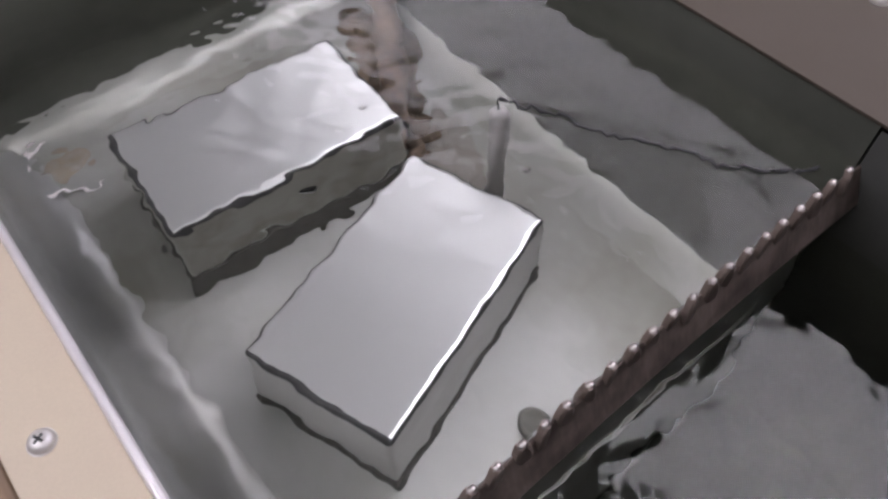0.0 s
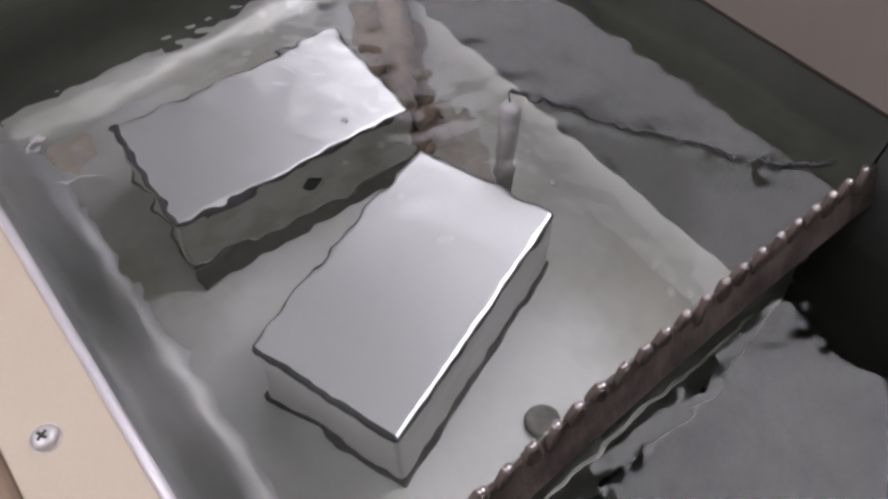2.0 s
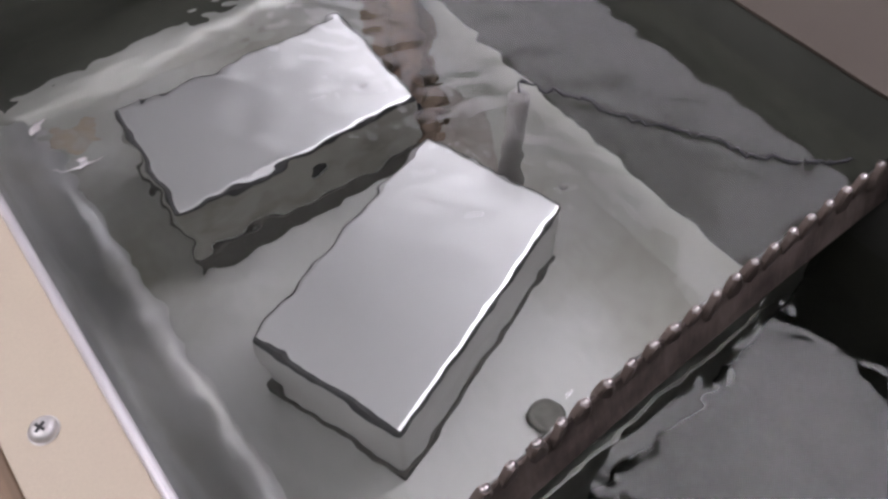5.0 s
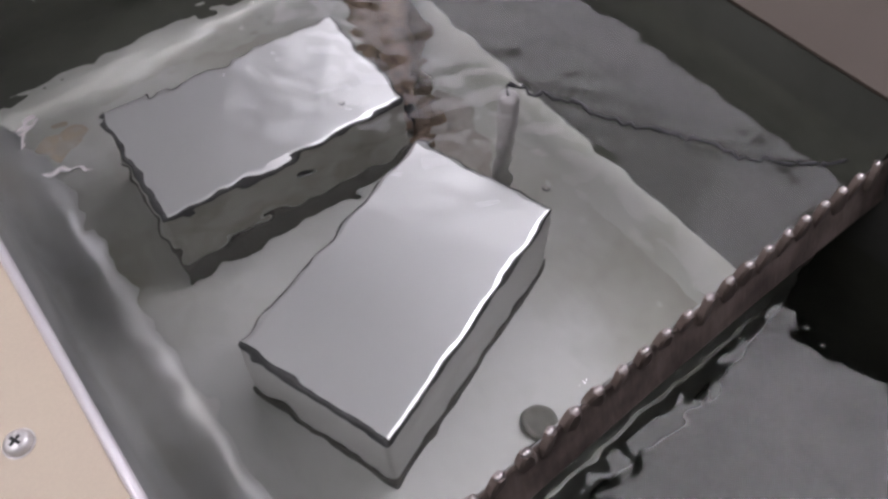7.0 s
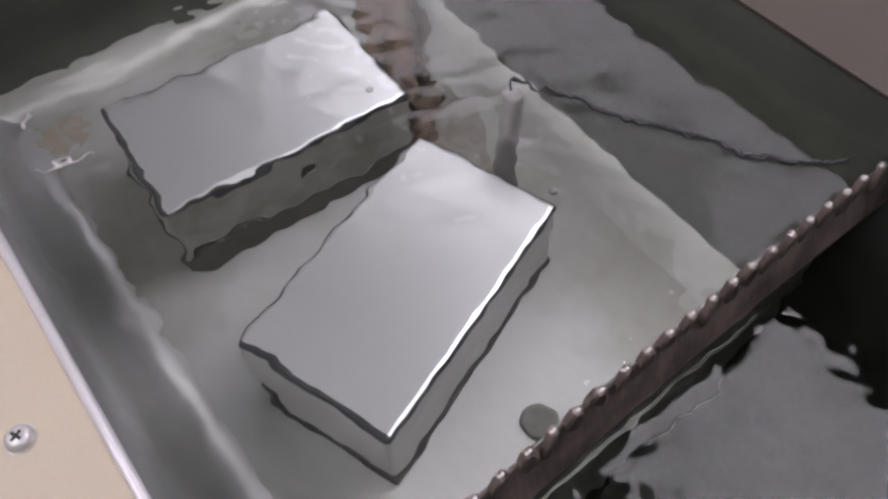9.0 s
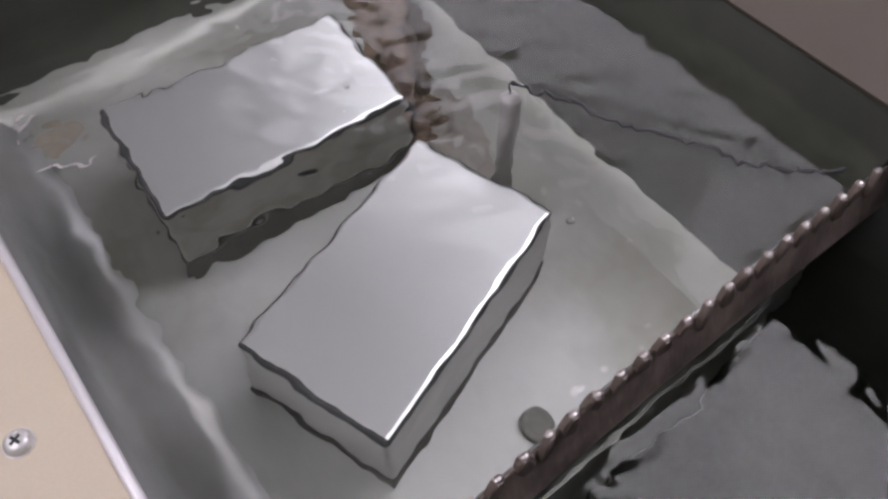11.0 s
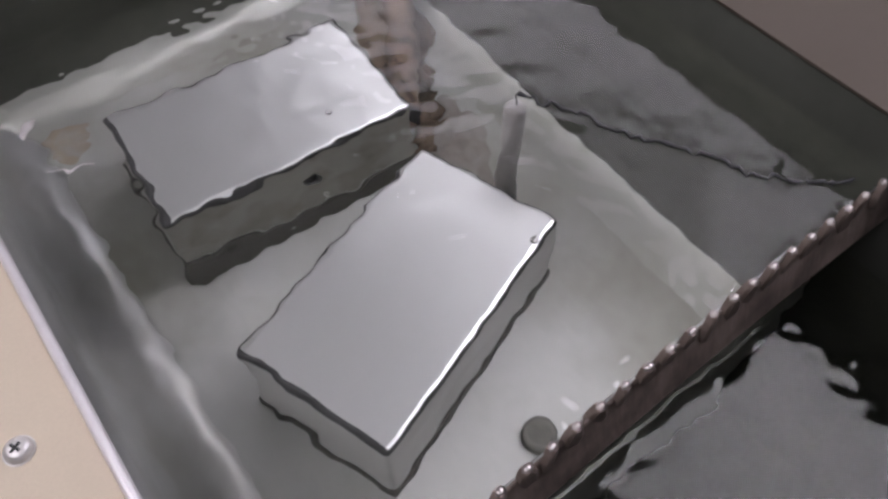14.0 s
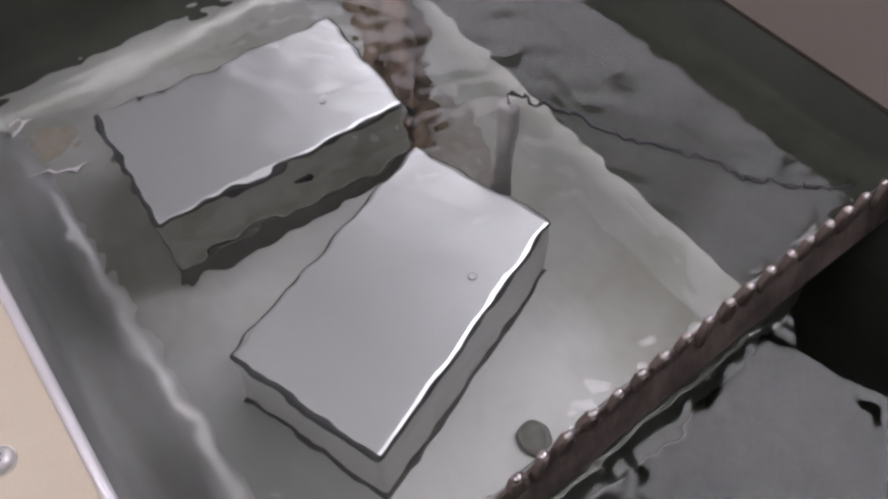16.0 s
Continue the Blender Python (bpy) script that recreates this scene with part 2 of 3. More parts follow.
def luminous_ceiling():
    """Lit ceiling that the water mirrors: bright panes with dark bars, one dimmed by a weaker glow."""
    thing = empty("luminous_ceiling", pose(0, 0, 0), "bright milky luminous ceiling panels with dark bars and added fill panes", "ceiling light")

    def pane(pts, mat, name="pane"):
        bm = bmesh.new()
        low = [bm.verts.new((x, y, CEIL)) for x, y in pts]
        high = [bm.verts.new((x, y, CEIL + 0.03)) for x, y in pts]
        n = len(pts)
        bm.faces.new(low[::-1])
        bm.faces.new(high)
        for k in range(n):
            bm.faces.new((low[k], low[(k + 1) % n], high[(k + 1) % n], high[k]))
        bmesh.ops.recalc_face_normals(bm, faces=bm.faces)
        return part(name, bm, mat, thing)

    pane([(0.91, 1.27), (1.15, 1.19), (1.42, 0.575), (1.8, 0.575), (1.8, 2.3), (0.91, 2.3)], GLOW)
    # weaker glow put into this pane, so its mirror image looks shaded
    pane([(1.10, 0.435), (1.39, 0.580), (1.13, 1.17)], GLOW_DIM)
    pane([(1.05, 0.300), (1.8, 0.300), (1.8, 0.570), (1.39, 0.570), (1.05, 0.400)], GLOW)
    pane([(0.58, -0.34), (1.7, -0.34), (1.7, 0.262), (0.58, 0.262)], GLOW_NEAR)
    # added fill panes, out of the water's mirror: left of the bath and behind
    pane([(-1.0, -0.2), (-0.47, -0.2), (-0.47, 1.45), (-1.0, 1.45)], FILL_LEFT)
    pane([(-0.3, -0.95), (0.5, -0.95), (0.5, -0.1), (-0.3, -0.1)], FILL_BACK)
    for bx in ((1.190, 1.204), (0.700, 0.712)):
        part("bar", box(*bx, -0.32, 0.25, CEIL - 0.025, CEIL - 0.004, 0.003), FRAME, thing, "thin dark bar across the pane")
    a, c = Vector((1.11, 1.20, CEIL - 0.015)), Vector((1.52, 0.40, CEIL - 0.015))
    seam = part("bar", box(-0.011, 0.011, -0.009, 0.009, 0, (c - a).length, 0.003), FRAME, thing, "dark bar between two panes")
    seam.matrix_basis = Matrix.Translation(a) @ (c - a).to_track_quat("Z", "Y").to_matrix().to_4x4()
    # both discs get a weak glow so they look grey against the pane
    small = part("disc", lathe([(0.0, 0.03), (0.016, 0.03), (0.016, 0.004), (0.014, 0.0), (0.0, 0.0)]), GLOW_DISC, thing, "small disc given a dim glow")
    small.location = (0.772, 0.104, CEIL - 0.035)

    d = part("disc", lathe([(0.0, 0.03), (0.034, 0.03), (0.034, 0.008), (0.03, 0.0), (0.0, 0.0)]), GLOW_DISC, thing, "round bluish disc given a dim glow")
    d.location = (0.846, 0.065, CEIL - 0.035)
    tube = part("tube", lathe([(0.0, 0), (0.008, 0), (0.008, 0.2), (0.0, 0.2)], 12), GLOW_TUBE, thing, "slim bright tube")
    a, c = Vector((0.916, 0.046, CEIL - 0.02)), Vector((1.071, -0.092, CEIL - 0.02))
    tube.matrix_basis = Matrix.Translation(a) @ (c - a).to_track_quat("Z", "Y").to_matrix().to_4x4()


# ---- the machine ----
def darken_walls(me):
    """The far and right walls of the bath get a dark olive colour."""
    me.materials.append(OLIVE_WALL)
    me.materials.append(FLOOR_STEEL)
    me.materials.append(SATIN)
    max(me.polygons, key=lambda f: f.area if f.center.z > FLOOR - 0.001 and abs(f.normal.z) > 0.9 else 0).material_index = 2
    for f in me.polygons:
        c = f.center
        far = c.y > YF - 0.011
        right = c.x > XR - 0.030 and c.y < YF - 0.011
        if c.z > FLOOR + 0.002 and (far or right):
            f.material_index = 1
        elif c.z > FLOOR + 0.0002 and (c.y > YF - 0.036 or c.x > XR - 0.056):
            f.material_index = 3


def tank():
    thing = empty("wash_tank", pose(0, 0, GROUND), "stainless wash tank with a full bath and a lower dark sump", "tank")
    up = -GROUND

    def add(name, bm, mat, label="", parent=None, smooth=False):
        ob = part(name, bm, mat, parent or thing, label, smooth)
        if parent is None:
            ob.location = (0, 0, up)
        return ob

    add("bath_basin", basin(XL, XR, YW + 0.001, YF, -0.0016, FLOOR, 0.022, 0.034, 0.006, True, 1.55, 0.68), STEEL, "dull stainless bath basin with rounded fillets", smooth=True)
    darken_walls(thing.children[-1].data)
    add("sump_basin", basin(-XR, -XL, -YW, -YN, -0.0045, -0.30, 0.012, 0.02, 0.005, True), BLACK, "black sump", smooth=True)
    thing.children[-1].rotation_euler = (0, 0, math.pi)
    for name, bx in (("casing", (XL - 0.19, XL - 0.17, -0.3, 0.6)), ("casing", (XR + 0.38, XR + 0.4, -0.3, 0.6)),
                     ("casing", (XL - 0.17, XR + 0.38, -0.3, -0.28)), ("casing", (XL - 0.17, XR + 0.38, 0.58, 0.6))):
        add(name, box(*bx, -0.84, -0.012, 0.002), BEIGE, "beige sheet metal casing")
    # polished lips round the openings
    lip = lathe([(0.0, 0.0), (0.0017, 0.0), (0.0017, YF + 0.31), (0.0, YF + 0.31)], 20)
    bmesh.ops.rotate(lip, cent=(0, 0, 0), matrix=Matrix.Rotation(-math.pi / 2, 3, "X"), verts=lip.verts)
    bmesh.ops.translate(lip, vec=(XL - 0.0010, -0.28, -0.0002), verts=lip.verts)
    add("rim_lip", lip, RIM, "polished bright steel bead along the rim", smooth=True)


def decks():
    d = part("deck_plate", box(-0.0508, XL - 0.0012, -0.28, 0.58, -0.0014, 0.0, 0.0006), CREAM)
    tagged(d, "cream painted metal strip beside the bath, with a screw", "deck plate")
    w = part("edge_board", box(-0.19, -0.0513, -0.28, 0.58, -0.02, -0.004, 0.001), WOOD)
    tagged(w, "brown wooden board along the cream strip", "board")
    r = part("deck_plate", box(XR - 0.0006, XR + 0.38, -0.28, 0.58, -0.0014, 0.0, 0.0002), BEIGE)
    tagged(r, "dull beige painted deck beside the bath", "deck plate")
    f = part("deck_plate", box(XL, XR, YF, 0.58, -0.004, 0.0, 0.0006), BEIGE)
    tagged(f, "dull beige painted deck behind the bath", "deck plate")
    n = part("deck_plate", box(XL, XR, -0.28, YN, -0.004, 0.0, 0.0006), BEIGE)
    tagged(n, "dull beige painted deck before the sump", "deck plate")


def screw(x, y, turn):
    thing = empty("pan_head_screw", pose(x, y, 0.0, 0, 0, turn), "worn zinc cross-head screw in the painted deck", "screw")
    rows = [(0.0, 0.0), (0.0037, 0.0), (0.0039, 0.0006), (0.0037, 0.0014), (0.0030, 0.0022), (0.0020, 0.0027), (0.0, 0.0029)]
    part("washer", lathe([(0.0, -0.0002), (0.0043, -0.0002), (0.0043, 0.0003), (0.0, 0.0003)]), SCREW, thing)
    part("head", lathe(rows[1:-1]), SCREW, thing, smooth=True)
    # recess drawn as a near-black cross on the head, its shade in the colour
    bm = box(-0.0017, 0.0017, -0.00045, 0.00045, 0.0021, 0.00285)
    box(-0.00045, 0.00045, -0.0017, 0.0017, 0.0021, 0.00286, bm=bm)
    part("cross_slot", bm, BORE, thing, "dark cross recess")
    part("burr", box(0.0009, 0.0021, 0.0008, 0.0017, 0.0022, 0.00285, 0.0003), SCREW, thing)


def bow(x):
    """The weir is slightly bowed along its length."""
    return 0.002 * (1 - ((x - 0.145) / 0.115) ** 2)


def weir():
    thing = empty("toothed_weir", pose(0, YW, TIP), "brown steel overflow weir with a row of bright teeth", "weir")
    n = 40
    xs = [XL + (XR - XL) * k / n for k in range(n + 1)]

    def plate(name, y0, y1, z0, z1, mat, label="", slant=0.0):
        bm = bmesh.new()
        rows = []
        for x in xs:
            o = bow(x)
            e = 0.0006
            rows.append([bm.verts.new((x, o + y, z)) for y, z in ((y0 - slant, z0), (y1 - slant, z0), (y1, z1 - e), (y1 - e, z1), (y0 + e, z1), (y0, z1 - e))])
        for a, b in zip(rows, rows[1:]):
            for k in range(6):
                bm.faces.new((a[k], a[(k + 1) % 6], b[(k + 1) % 6], b[k]))
        bm.faces.new(rows[0])
        bm.faces.new(rows[-1][::-1])
        bmesh.ops.recalc_face_normals(bm, faces=bm.faces)
        return part(name, bm, mat, thing, label)

    plate("divider", 0.0002, 0.0016, -0.284, -0.012, STEEL, "stainless divider plate under the strip")
    plate("strip", -0.0014, 0.0, -0.0235, -0.0062, STRIP, "sloping brown tarnished steel strip", 0.0065)
    # teeth: a short stem with a rounded shining head
    stem = bmesh.new()
    rows = []
    for w, z, y in ((0.0036, -0.0115, -0.0016), (0.0034, -0.0060, -0.0014), (0.0026, -0.0030, -0.0012), (0.0013, -0.0006, -0.0009)):
        rows.append([stem.verts.new(c) for c in ((-w, y - 0.0006, z), (-w * 0.6, y - 0.0014, z), (w * 0.6, y - 0.0014, z), (w, y - 0.0006, z), (w, y + 0.0016, z), (-w, y + 0.0016, z))])
    for a, b in zip(rows, rows[1:]):
        for k in range(6):
            stem.faces.new((a[k], a[(k + 1) % 6], b[(k + 1) % 6], b[k]))
    stem.faces.new(rows[0][::-1])
    stem.faces.new(rows[-1])
    bmesh.ops.recalc_face_normals(stem, faces=stem.faces)
    first = part("tooth", stem, STRIP, thing)
    head = bmesh.new()
    bmesh.ops.create_uvsphere(head, u_segments=12, v_segments=8, radius=0.0017)
    bmesh.ops.scale(head, vec=(1.15, 0.9, 0.8), verts=head.verts)
    knob = part("head", head, TOOTH, first, "bright rounded tooth head", True)
    knob.location = (0.0003, -0.0008, -0.0012)
    x0 = 0.0879
    k0 = math.ceil((XL + 0.004 - x0) / 0.01004)
    k1 = math.floor((XR - 0.004 - x0) / 0.01004)
    for k in range(k0, k1 + 1):
        x = x0 + 0.01004 * k
        m = pose(x, bow(x) - 0.0002, 0, random.uniform(-6, 6), random.uniform(-8, 8), random.uniform(-20, 20))
        if k == k0:
            first.matrix_basis = m
            continue
        t = first.copy()
        scene.collection.objects.link(t)
        t.matrix_basis = m
        h = knob.copy()
        scene.collection.objects.link(h)
        h.parent = t


def metal_block(x, y, turn, label, H, side, hole=None):
    L, W = 0.1193, 0.0698
    UP = -0.070 - FLOOR - H
    thing = empty("metal_block", pose(x, y, FLOOR + UP, 0, 0, turn), label, "metal block", "blocks in the bath")
    bm = box(-L / 2, L / 2, -W / 2, W / 2, 0, H, 0.0025, 3)
    if hole:
        solid = new("solid", bpy.data.meshes.new("solid"))
        bm.to_mesh(solid.data)
        bm.free()
        cut = new("cut", bpy.data.meshes.new("cut"))
        c = lathe([(0.0048, -0.02), (0.0048, 0.02)], 24)
        bmesh.ops.rotate(c, cent=(0, 0, 0), matrix=Matrix.Rotation(math.pi / 2, 3, "X"), verts=c.verts)
        bmesh.ops.translate(c, vec=(hole[0], -W / 2, hole[1]), verts=c.verts)
        bmesh.ops.recalc_face_normals(c, faces=c.faces)
        c.to_mesh(cut.data)
        c.free()
        mod = solid.modifiers.new("bore", "BOOLEAN")
        mod.object, mod.operation = cut, "DIFFERENCE"
        ev = solid.evaluated_get(bpy.context.evaluated_depsgraph_get())
        bm = bmesh.new()
        bm.from_mesh(ev.to_mesh())
        bpy.data.objects.remove(solid)
        bpy.data.objects.remove(cut)
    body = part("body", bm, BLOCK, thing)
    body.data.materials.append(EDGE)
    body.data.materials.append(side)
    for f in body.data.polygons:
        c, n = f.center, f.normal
        # bevels painted dark for the outline they would reflect, fully on the left
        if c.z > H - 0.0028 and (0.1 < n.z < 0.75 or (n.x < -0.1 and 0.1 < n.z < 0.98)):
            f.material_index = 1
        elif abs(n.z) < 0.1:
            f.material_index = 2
    # dark slab, slightly wider than the block, draws its contact shadow on the floor
    slab = box(-L / 2 - 0.0009, L / 2 + 0.0009, -W / 2 - 0.0009, W / 2 + 0.0009, -UP, 0.0, 0.0009, 2)
    part("base_pad", slab, CONTACT_SHADE, thing, "dark slab standing in for the contact shadow of the block")
    if hole:
        # near-black plug fills the bore and paints the dark of its depth
        r = lathe([(0.0042, -0.0195), (0.0047, -0.0195), (0.0047, -0.0008), (0.0042, -0.0008)], 24)
        bmesh.ops.rotate(r, cent=(0, 0, 0), matrix=Matrix.Rotation(math.pi / 2, 3, "X"), verts=r.verts)
        p = part("bore_plug", r, BORE, thing, "dark round bore in the side")
        p.location = (hole[0], -W / 2, hole[1])
    return thing


def drain():
    thing = empty("drain_fitting", pose(0.1053, 0.0735, FLOOR), "dark round rubber drain fitting on the bath floor", "drain")
    part("ring", lathe([(0.0056, 0.0), (0.0074, 0.0), (0.0074, 0.003), (0.0067, 0.0042), (0.0050, 0.0042), (0.0043, 0.003)]), RUBBER, thing, smooth=True)
    part("plug", lathe([(0.0, 0.0), (0.0045, 0.0), (0.0045, 0.0028), (0.0, 0.0028)]), RUBBER, thing)


def probe():
    """Reflections built as things: grey tube in the bath, dark line towards the wall."""
    thing = empty("water_probe", pose(UPRIGHT[0], UPRIGHT[1], FLOOR), "grey tube and dark line standing in for reflections in the bath", "probe")
    h = UPRIGHT[2] - FLOOR
    part("tube", lathe([(0.0, 0.0), (0.0046, 0.0), (0.0046, h - 0.003), (0.0036, h - 0.0005), (0.0, h)], 20), UPRIGHT_GREY, thing, smooth=True)
    line = []
    for (x0, y0), (x1, y1) in zip(MIRROR_EDGE, MIRROR_EDGE[1:]):
        for k in range(10):
            f = k / 10
            x, y = x0 + (x1 - x0) * f, y0 + (y1 - y0) * f
            line.append(Vector((x + 0.0045 * noise.noise((x * 260, y * 260, 2)), y + 0.0045 * noise.noise((x * 260, y * 260, 9)), WATER + 0.0004)))
    line = [Vector((UPRIGHT[0], UPRIGHT[1], UPRIGHT[2] - 0.002))] + line
    bm = bmesh.new()
    rings, m = [], 8
    for k, c in enumerate(line):
        d = (line[min(k + 1, len(line) - 1)] - line[max(k - 1, 0)]).normalized()
        side = d.cross(Vector((0, 0, 1))).normalized()
        up = side.cross(d)
        r = 0.0007 * (1 + 1.4 * noise.noise((k * 0.7, 4, 1)))
        rings.append([bm.verts.new(c + r * (math.cos(2 * math.pi * i / m) * side + math.sin(2 * math.pi * i / m) * up)) for i in range(m)])
    for p, q in zip(rings, rings[1:]):
        for i in range(m):
            bm.faces.new((p[i], p[(i + 1) % m], q[(i + 1) % m], q[i]))
    bm.faces.new(rings[-1])
    bm.faces.new(rings[0][::-1])
    bmesh.ops.recalc_face_normals(bm, faces=bm.faces)
    bmesh.ops.translate(bm, vec=(-UPRIGHT[0], -UPRIGHT[1], -FLOOR), verts=bm.verts)
    return part("lead", bm, FRAME, thing, "thin dark line standing in for the mirrored pane edge", True)


def ripples(x0, x1, y0, y1, step, slope, seed, lo, hi, calm=1.0, weir_calm=1.0):
    """A rippled sheet of water: many small waves of several lengths in all directions."""
    rng = np.random.default_rng(seed)
    nx, ny = int((x1 - x0) / step) + 1, int((y1 - y0) / step) + 1
    X, Y = np.meshgrid(np.linspace(x0, x1, nx), np.linspace(y0, y1, ny))
    Z = np.zeros_like(X)
    count = 36
    for _ in range(count):
        lam = math.exp(rng.uniform(math.log(lo), math.log(hi)))
        a, ph = rng.uniform(0, 2 * math.pi), rng.uniform(0, 2 * math.pi)
        k = 2 * math.pi / lam
        Z += slope * math.sqrt(2 / count) / k * np.sin(k * (X * math.cos(a) + Y * math.sin(a)) + ph)
    Z *= 1 - (1 - calm) * np.clip((X - 0.11) / 0.06, 0, 1)
    Z *= 1 - (1 - weir_calm) * np.clip((YW + 0.075 - Y) / 0.04, 0, 1) * (Y > YW)
    verts = np.stack([X, Y, Z], -1).reshape(-1, 3)
    i = np.arange(nx * ny).reshape(ny, nx)
    faces = np.stack([i[:-1, :-1], i[:-1, 1:], i[1:, 1:], i[1:, :-1]], -1).reshape(-1, 4)
    me = bpy.data.meshes.new("ripples")
    me.from_pydata(verts.tolist(), [], faces.tolist())
    for p in me.polygons:
        p.use_smooth = True
    return me


def waters():
    me = ripples(XL - 0.016, XR + 0.016, YW + 0.002, YF + 0.004, 0.0008, 0.055, 3, 0.0045, 0.030, 0.52, 0.45)
    me.materials.append(WATER_MAT)
    a = new("bath_water", me)
    a.visible_shadow = False
    a.location = (0, 0, WATER)
    tagged(a, "clear rippling water covering the metal blocks", "water", kind="structure")
    me = ripples(XL - 0.016, XR + 0.016, YN - 0.003, YW + 0.003, 0.0009, 0.038, 8, 0.0045, 0.034)
    me.materials.append(SUMP_MAT)
    b = new("sump_water", me)
    b.visible_shadow = False
    b.location = (0, 0, SUMP)
    tagged(b, "dark rippling water in the sump", "water", kind="structure")
    return a, b


def bubble(r):
    """A small floating air bubble: a thin dome."""
    thing = empty("air_bubble", pose(0, 0, WATER), "small clear air bubble floating on the water", "bubble")
    n, rings, bm = 14, [], bmesh.new()
    for k in range(6):
        a = math.pi / 2 * k / 6
        rings.append([bm.verts.new((r * math.cos(a) * math.cos(2 * math.pi * i / n), r * math.cos(a) * math.sin(2 * math.pi * i / n), r * math.sin(a))) for i in range(n)])
    for p, q in zip(rings, rings[1:]):
        for i in range(n):
            bm.faces.new((p[i], p[(i + 1) % n], q[(i + 1) % n], q[i]))
    bm.faces.new(rings[-1])
    dome = part("dome", bm, CLEAR, thing, smooth=True)
    dome.visible_shadow = False
    # black ring stands in for the dark outline that refraction gives the dome
    bm = bmesh.new()
    rings = [[bm.verts.new((q * r * math.cos(2 * math.pi * i / n), q * r * math.sin(2 * math.pi * i / n), z)) for i in range(n)]
             for q, z in ((0.80, 0.0002), (0.88, 0.0005), (1.02, 0.0004), (1.08, 0.0))]
    for p, q in zip(rings, rings[1:] + rings[:1]):
        for i in range(n):
            bm.faces.new((p[i], p[(i + 1) % n], q[(i + 1) % n], q[i]))
    bmesh.ops.recalc_face_normals(bm, faces=bm.faces)
    part("rim", bm, FRAME, thing, "black ring added for the dark outline of the bubble", True)
    return thing


def hose():
    """A ribbed brown hose that comes down the far corner and lies on the bath floor, with its dark mouth beside a block."""
    pts = [Vector(c) for c in ((0.150, 0.2335, FLOOR + 0.010), (0.166, 0.252, FLOOR + 0.010), (0.186, 0.278, FLOOR + 0.011), (0.206, 0.312, FLOOR + 0.018),
                               (0.220, 0.340, FLOOR + 0.045), (0.226, 0.355, FLOOR + 0.085), (0.228, 0.364, 0.006), (0.236, 0.405, 0.0085), (0.250, 0.50, 0.0085))]
    thing = empty("drain_hose", pose(0, 0, 0), "ribbed brown stained hose lying on the bath floor", "hose")
    line = []
    n = len(pts)
    for k in range(n - 1):
        p0, p1, p2, p3 = pts[max(k - 1, 0)], pts[k], pts[k + 1], pts[min(k + 2, n - 1)]
        for s in range(12):
            t = s / 12
            line.append(0.5 * (2 * p1 + (p2 - p0) * t + (2 * p0 - 5 * p1 + 4 * p2 - p3) * t * t + (3 * p1 - p0 - 3 * p2 + p3) * t ** 3))
    line.append(pts[-1])
    bm = bmesh.new()
    rings, m = [], 20
    for k, c in enumerate(line):
        d = (line[min(k + 1, len(line) - 1)] - line[max(k - 1, 0)]).normalized()
        side = d.cross(Vector((0, 0, 1)))
        side = (side if side.length > 1e-3 else Vector((1, 0, 0))).normalized()
        up = side.cross(d)
        r = 0.0085 + 0.0012 * noise.noise((k * 0.35, 3, 1)) + (0.0003 if k % 2 else -0.0003)
        rings.append([bm.verts.new(c + r * (math.cos(2 * math.pi * i / m) * side + math.sin(2 * math.pi * i / m) * up)) for i in range(m)])
    inner = [bm.verts.new(line[0] + (v.co - line[0]) * 0.72) for v in rings[0]]
    deep = [bm.verts.new(line[2] + (v.co - line[0]) * 0.95) for v in inner]
    for p, q in list(zip(rings, rings[1:])) + [(inner, rings[0]), (deep, inner)]:
        for i in range(m):
            bm.faces.new((p[i], p[(i + 1) % m], q[(i + 1) % m], q[i]))
    bm.faces.new(rings[-1])
    bmesh.ops.recalc_face_normals(bm, faces=bm.faces)
    part("tube", bm, HOSE, thing, smooth=True)
    collar = lathe([(0.0088, 0.0), (0.0102, 0.0), (0.0102, 0.005), (0.0088, 0.005)], 24)
    c = part("collar", collar, BORE, thing, "dark clamp collar")
    c.matrix_basis = Matrix.Translation(line[3]) @ (line[4] - line[3]).to_track_quat("Z", "Y").to_matrix().to_4x4()


def bank(x, y, rx, ry, turn, height, mat, seed, label):
    """A thin uneven bank of sediment on the floor."""
    bm = bmesh.new()
    n, rings = 48, []
    for j in range(13):
        f = 1 - j / 12
        ring = []
        for k in range(n):
            a = 2 * math.pi * k / n
            w = 1 + 0.45 * noise.noise((math.cos(a) * 1.6, math.sin(a) * 1.6, seed)) + 0.2 * noise.noise((math.cos(a) * 5, math.sin(a) * 5, seed + 3))
            px, py = rx * f * w * math.cos(a), ry * f * w * math.sin(a)
            h = height * (1 - f * f) * (1 + 0.9 * noise.noise((px * 150, py * 150, seed)))
            ring.append(bm.verts.new((px, py, h - 0.0004)))
        rings.append(ring)
    for p, q in zip(rings, rings[1:]):
        for k in range(n):
            bm.faces.new((p[k], p[(k + 1) % n], q[(k + 1) % n], q[k]))
    bm.faces.new(rings[0][::-1])
    ob = part("silt_bank", bm, mat, smooth=True)
    ob.matrix_basis = pose(x, y, FLOOR, 0, 0, turn)
    tagged(ob, label, "sediment", kind="stuff")


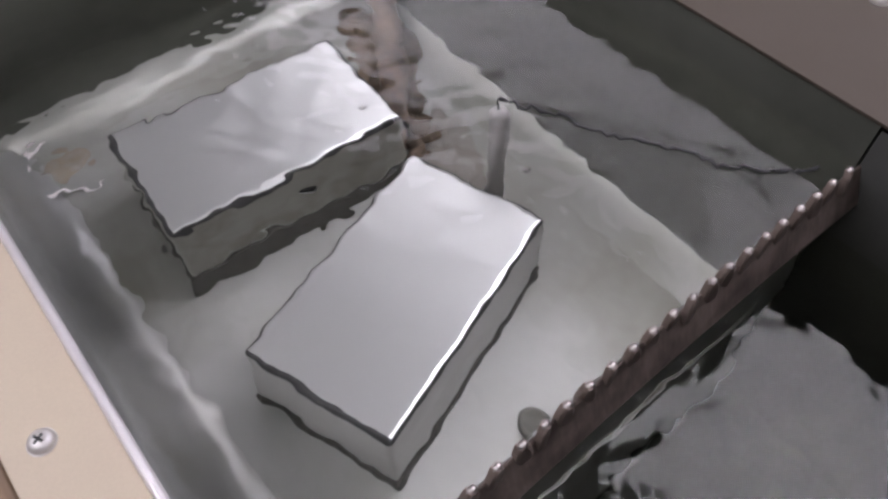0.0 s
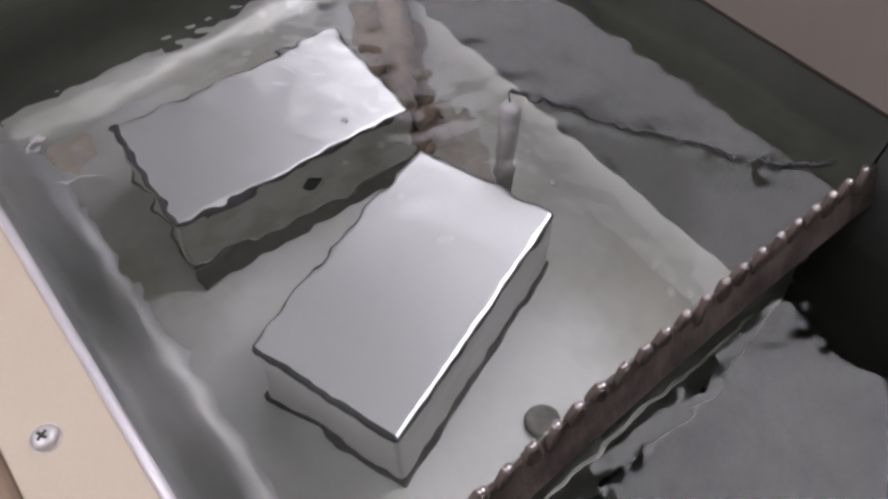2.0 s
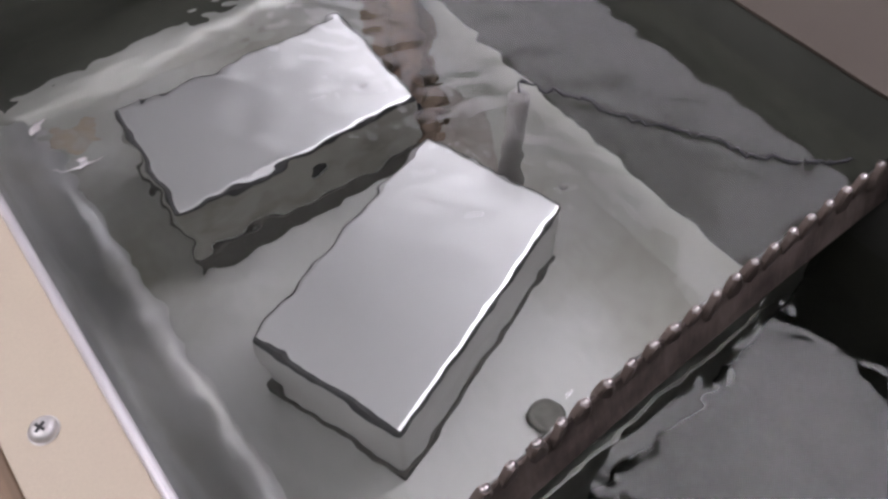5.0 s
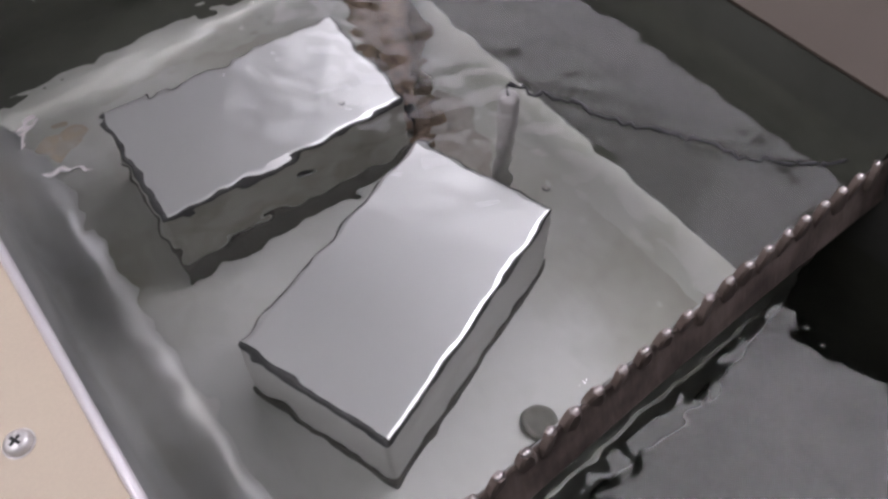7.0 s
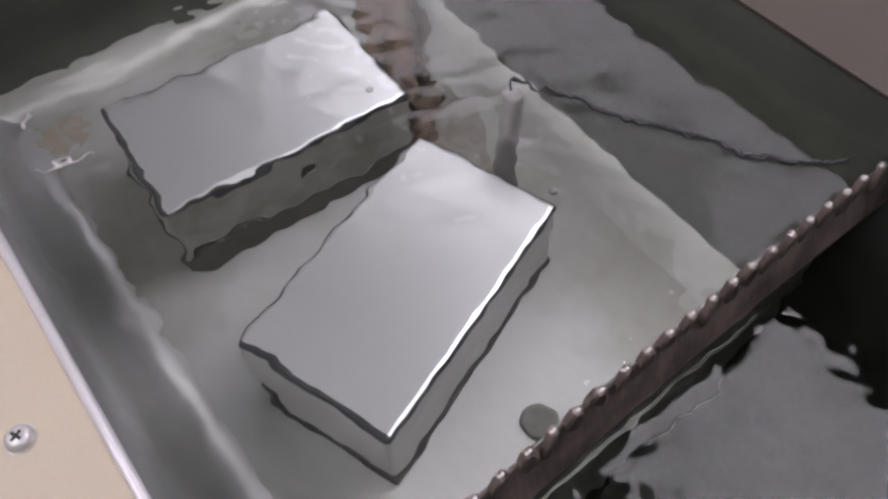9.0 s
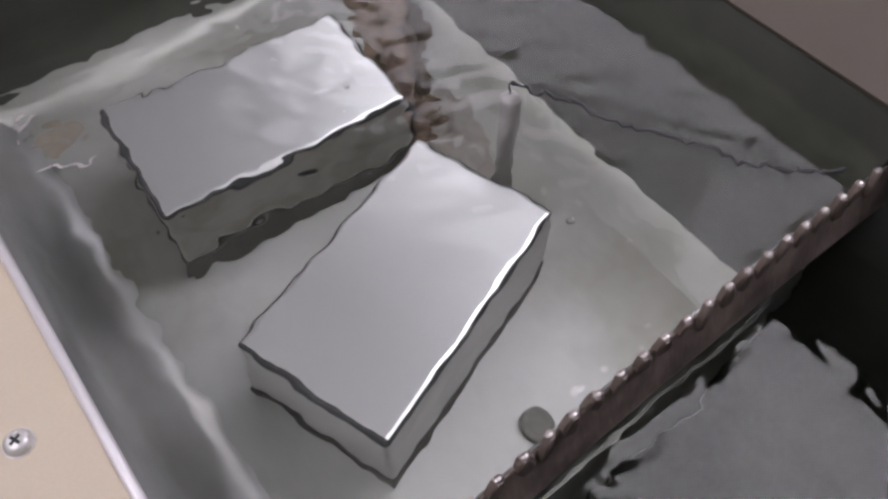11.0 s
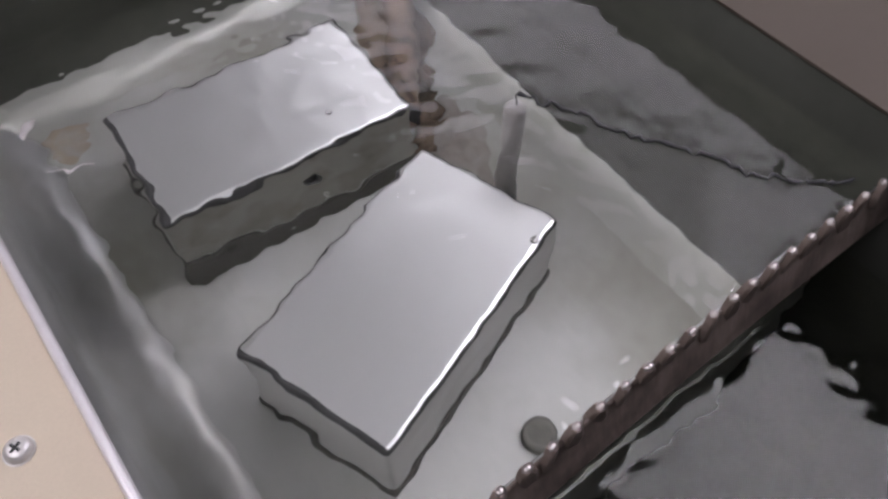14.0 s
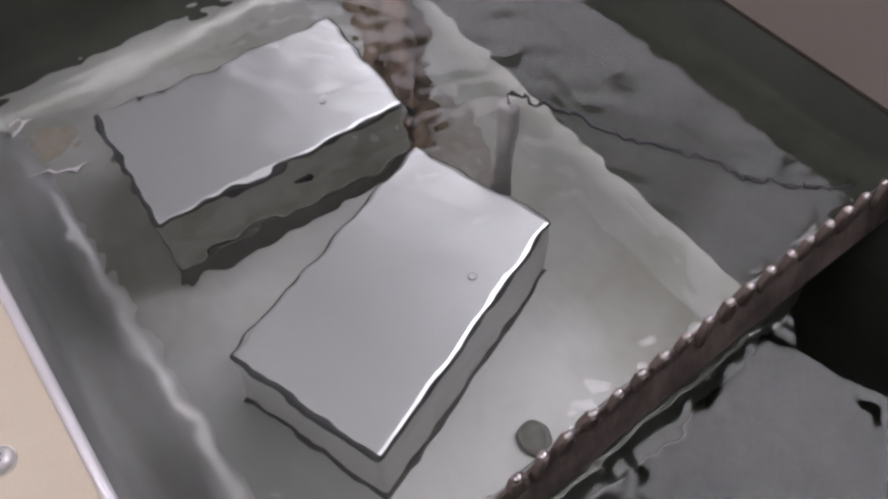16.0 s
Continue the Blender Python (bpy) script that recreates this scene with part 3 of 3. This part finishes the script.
def sludge():
    """Loose brown lumps that have settled round the hose."""
    rng = random.Random(5)
    bm = bmesh.new()
    for _ in range(130):
        f = rng.random()
        x, y = 0.160 + 0.045 * f + rng.gauss(0, 0.005), 0.222 + 0.095 * f + rng.gauss(0, 0.005)
        r = rng.uniform(0.0012, 0.0046)
        got = bmesh.ops.create_icosphere(bm, subdivisions=2, radius=r)["verts"]
        for v in got:
            c = v.co * (1 + 0.5 * noise.noise(v.co * 260 + Vector((x * 90, y * 90, 0))))
            v.co = (x + c.x * 1.3, y + c.y, FLOOR + r * 0.3 + c.z * 0.6)
    ob = part("sludge", bm, MUD, smooth=True)
    tagged(ob, "loose brown sludge settled round the hose", "sediment", kind="stuff")


def weld_seam(pts, r):
    """A short pale bead in the corner of the basin, standing in for a glint."""
    bm = bmesh.new()
    rings, m = [], 8
    pts = [Vector(p) for p in pts]
    line = [pts[0].lerp(pts[1], k / 8) if k <= 8 else pts[1].lerp(pts[2], (k - 8) / 8) for k in range(17)]
    for k, c in enumerate(line):
        w = r * (0.25 + 0.75 * math.sin(math.pi * k / 16)) * (1 + 0.35 * noise.noise((k * 0.9, r * 900, 2)))
        d = (line[min(k + 1, 16)] - line[max(k - 1, 0)]).normalized()
        side = d.cross(Vector((0, 0, 1))).normalized()
        up = side.cross(d)
        rings.append([bm.verts.new(c + w * (math.cos(2 * math.pi * i / m) * side + 0.7 * math.sin(2 * math.pi * i / m) * up)) for i in range(m)])
    for p, q in zip(rings, rings[1:]):
        for i in range(m):
            bm.faces.new((p[i], p[(i + 1) % m], q[(i + 1) % m], q[i]))
    bm.faces.new(rings[-1])
    bm.faces.new(rings[0][::-1])
    bmesh.ops.recalc_face_normals(bm, faces=bm.faces)
    ob = part("weld_seam", bm, RIM, bpy.data.objects["wash_tank"], "short pale bead standing in for a corner glint", True)
    ob.location = (0, 0, -GROUND)



room()
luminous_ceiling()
tank()
decks()
weir()
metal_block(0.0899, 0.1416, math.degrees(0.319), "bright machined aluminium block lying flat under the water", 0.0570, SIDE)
metal_block(0.0889, 0.2525, math.degrees(-0.0573), "bright aluminium block with a dark bore in its side, under water", 0.0480, SHADED_SIDE, hole=(0.0051, 0.0255))
screw(-0.0397, 0.1335, 25)
screw(0.3141, 0.0930, 10)
drain()
BATH, SUMP_WATER = waters()
hose()
bank(0.173, 0.212, 0.017, 0.034, -20, 0.0022, SILT, 3.1, "thin bank of brown sediment on the bath floor")
bank(0.192, 0.292, 0.024, 0.040, -18, 0.0040, MUD, 5.3, "dark brown sludge bank round the hose")
bank(0.012, 0.331, 0.017, 0.011, 10, 0.0012, RUST, 8.2, "thin tan stain of sediment in the corner of the bath")
sludge()
# glints of the rounded corner, built as pale beads
weld_seam(((-0.0040, 0.3130, FLOOR + 0.0055), (0.0100, 0.3110, FLOOR + 0.0018), (0.0200, 0.3080, FLOOR + 0.0004)), 0.0010)
weld_seam(((-0.0035, 0.3390, FLOOR + 0.0075), (0.0010, 0.3440, FLOOR + 0.0060), (0.0080, 0.3485, FLOOR + 0.0040)), 0.0019)
MIRROR_LINE = probe()
BUBBLE_A = bubble(0.0013)
BUBBLE_B = bubble(0.0015)


def motions():
    """The ripples drift to and fro, the sump's level sinks, the bubbles wander."""
    rows, low = [], []
    for k in range(65):
        t = k * 0.25
        x = 0.0065 * math.sin(2.9 * t) + 0.0055 * math.sin(4.7 * t + 1.0) + 0.003 * math.sin(7.9 * t + 2.0)
        z = 0.0004 * math.sin(5.3 * t)
        rows.append((t, pose(x, 0, WATER + z)))
        level = SUMP - 0.007 * min(1.0, t / 6.5)
        low.append((t, pose(0.008 * math.sin(2.3 * t + 0.4) + 0.004 * math.sin(5.1 * t), 0, level)))
    drift_a = [(0, 0.1191, 0.2038), (2.5, 0.1023, 0.2001), (4.2, 0.1155, 0.2090), (7.2, 0.1060, 0.2034), (7.4, 0.1030, 0.2164), (7.6, 0.1089, 0.2220), (7.8, 0.1113, 0.2336), (8, 0.0980, 0.2065), (8.4, 0.1188, 0.2010), (11.4, 0.1132, 0.2143), (12, 0.1165, 0.2231), (12.5, 0.1031, 0.1976), (13.5, 0.1009, 0.2133), (14.5, 0.1020, 0.2003), (16, 0.1049, 0.2102)]
    drift_b = [(0, 0.1481, 0.1332), (4, 0.1441, 0.1177), (8, 0.1410, 0.1207), (11.5, 0.1377, 0.1035), (13.5, 0.1143, 0.1020), (13.8, 0.1135, 0.1051), (14, 0.1249, 0.1107), (14.2, 0.1336, 0.1128), (14.6, 0.1157, 0.1133), (14.8, 0.1215, 0.1198), (15, 0.1164, 0.1235), (15.2, 0.1150, 0.1214), (15.4, 0.1110, 0.1163), (15.6, 0.1084, 0.1150), (15.8, 0.1027, 0.1130), (16, 0.1013, 0.1118)]
    walk(BUBBLE_A, [(t, pose(x, y, WATER)) for t, x, y in drift_a])
    walk(BUBBLE_B, [(t, pose(x, y, WATER)) for t, x, y in drift_b])
    walk(BATH, rows)
    walk(MIRROR_LINE, [(k * 0.5, pose(0.0007 * math.sin(2.1 * k), 0.0007 * math.cos(1.7 * k), 0.0002 * math.sin(1.3 * k), 0.3 * math.sin(k), 0, 0.8 * math.sin(1.9 * k))) for k in range(33)])
    walk(SUMP_WATER, low)


motions()
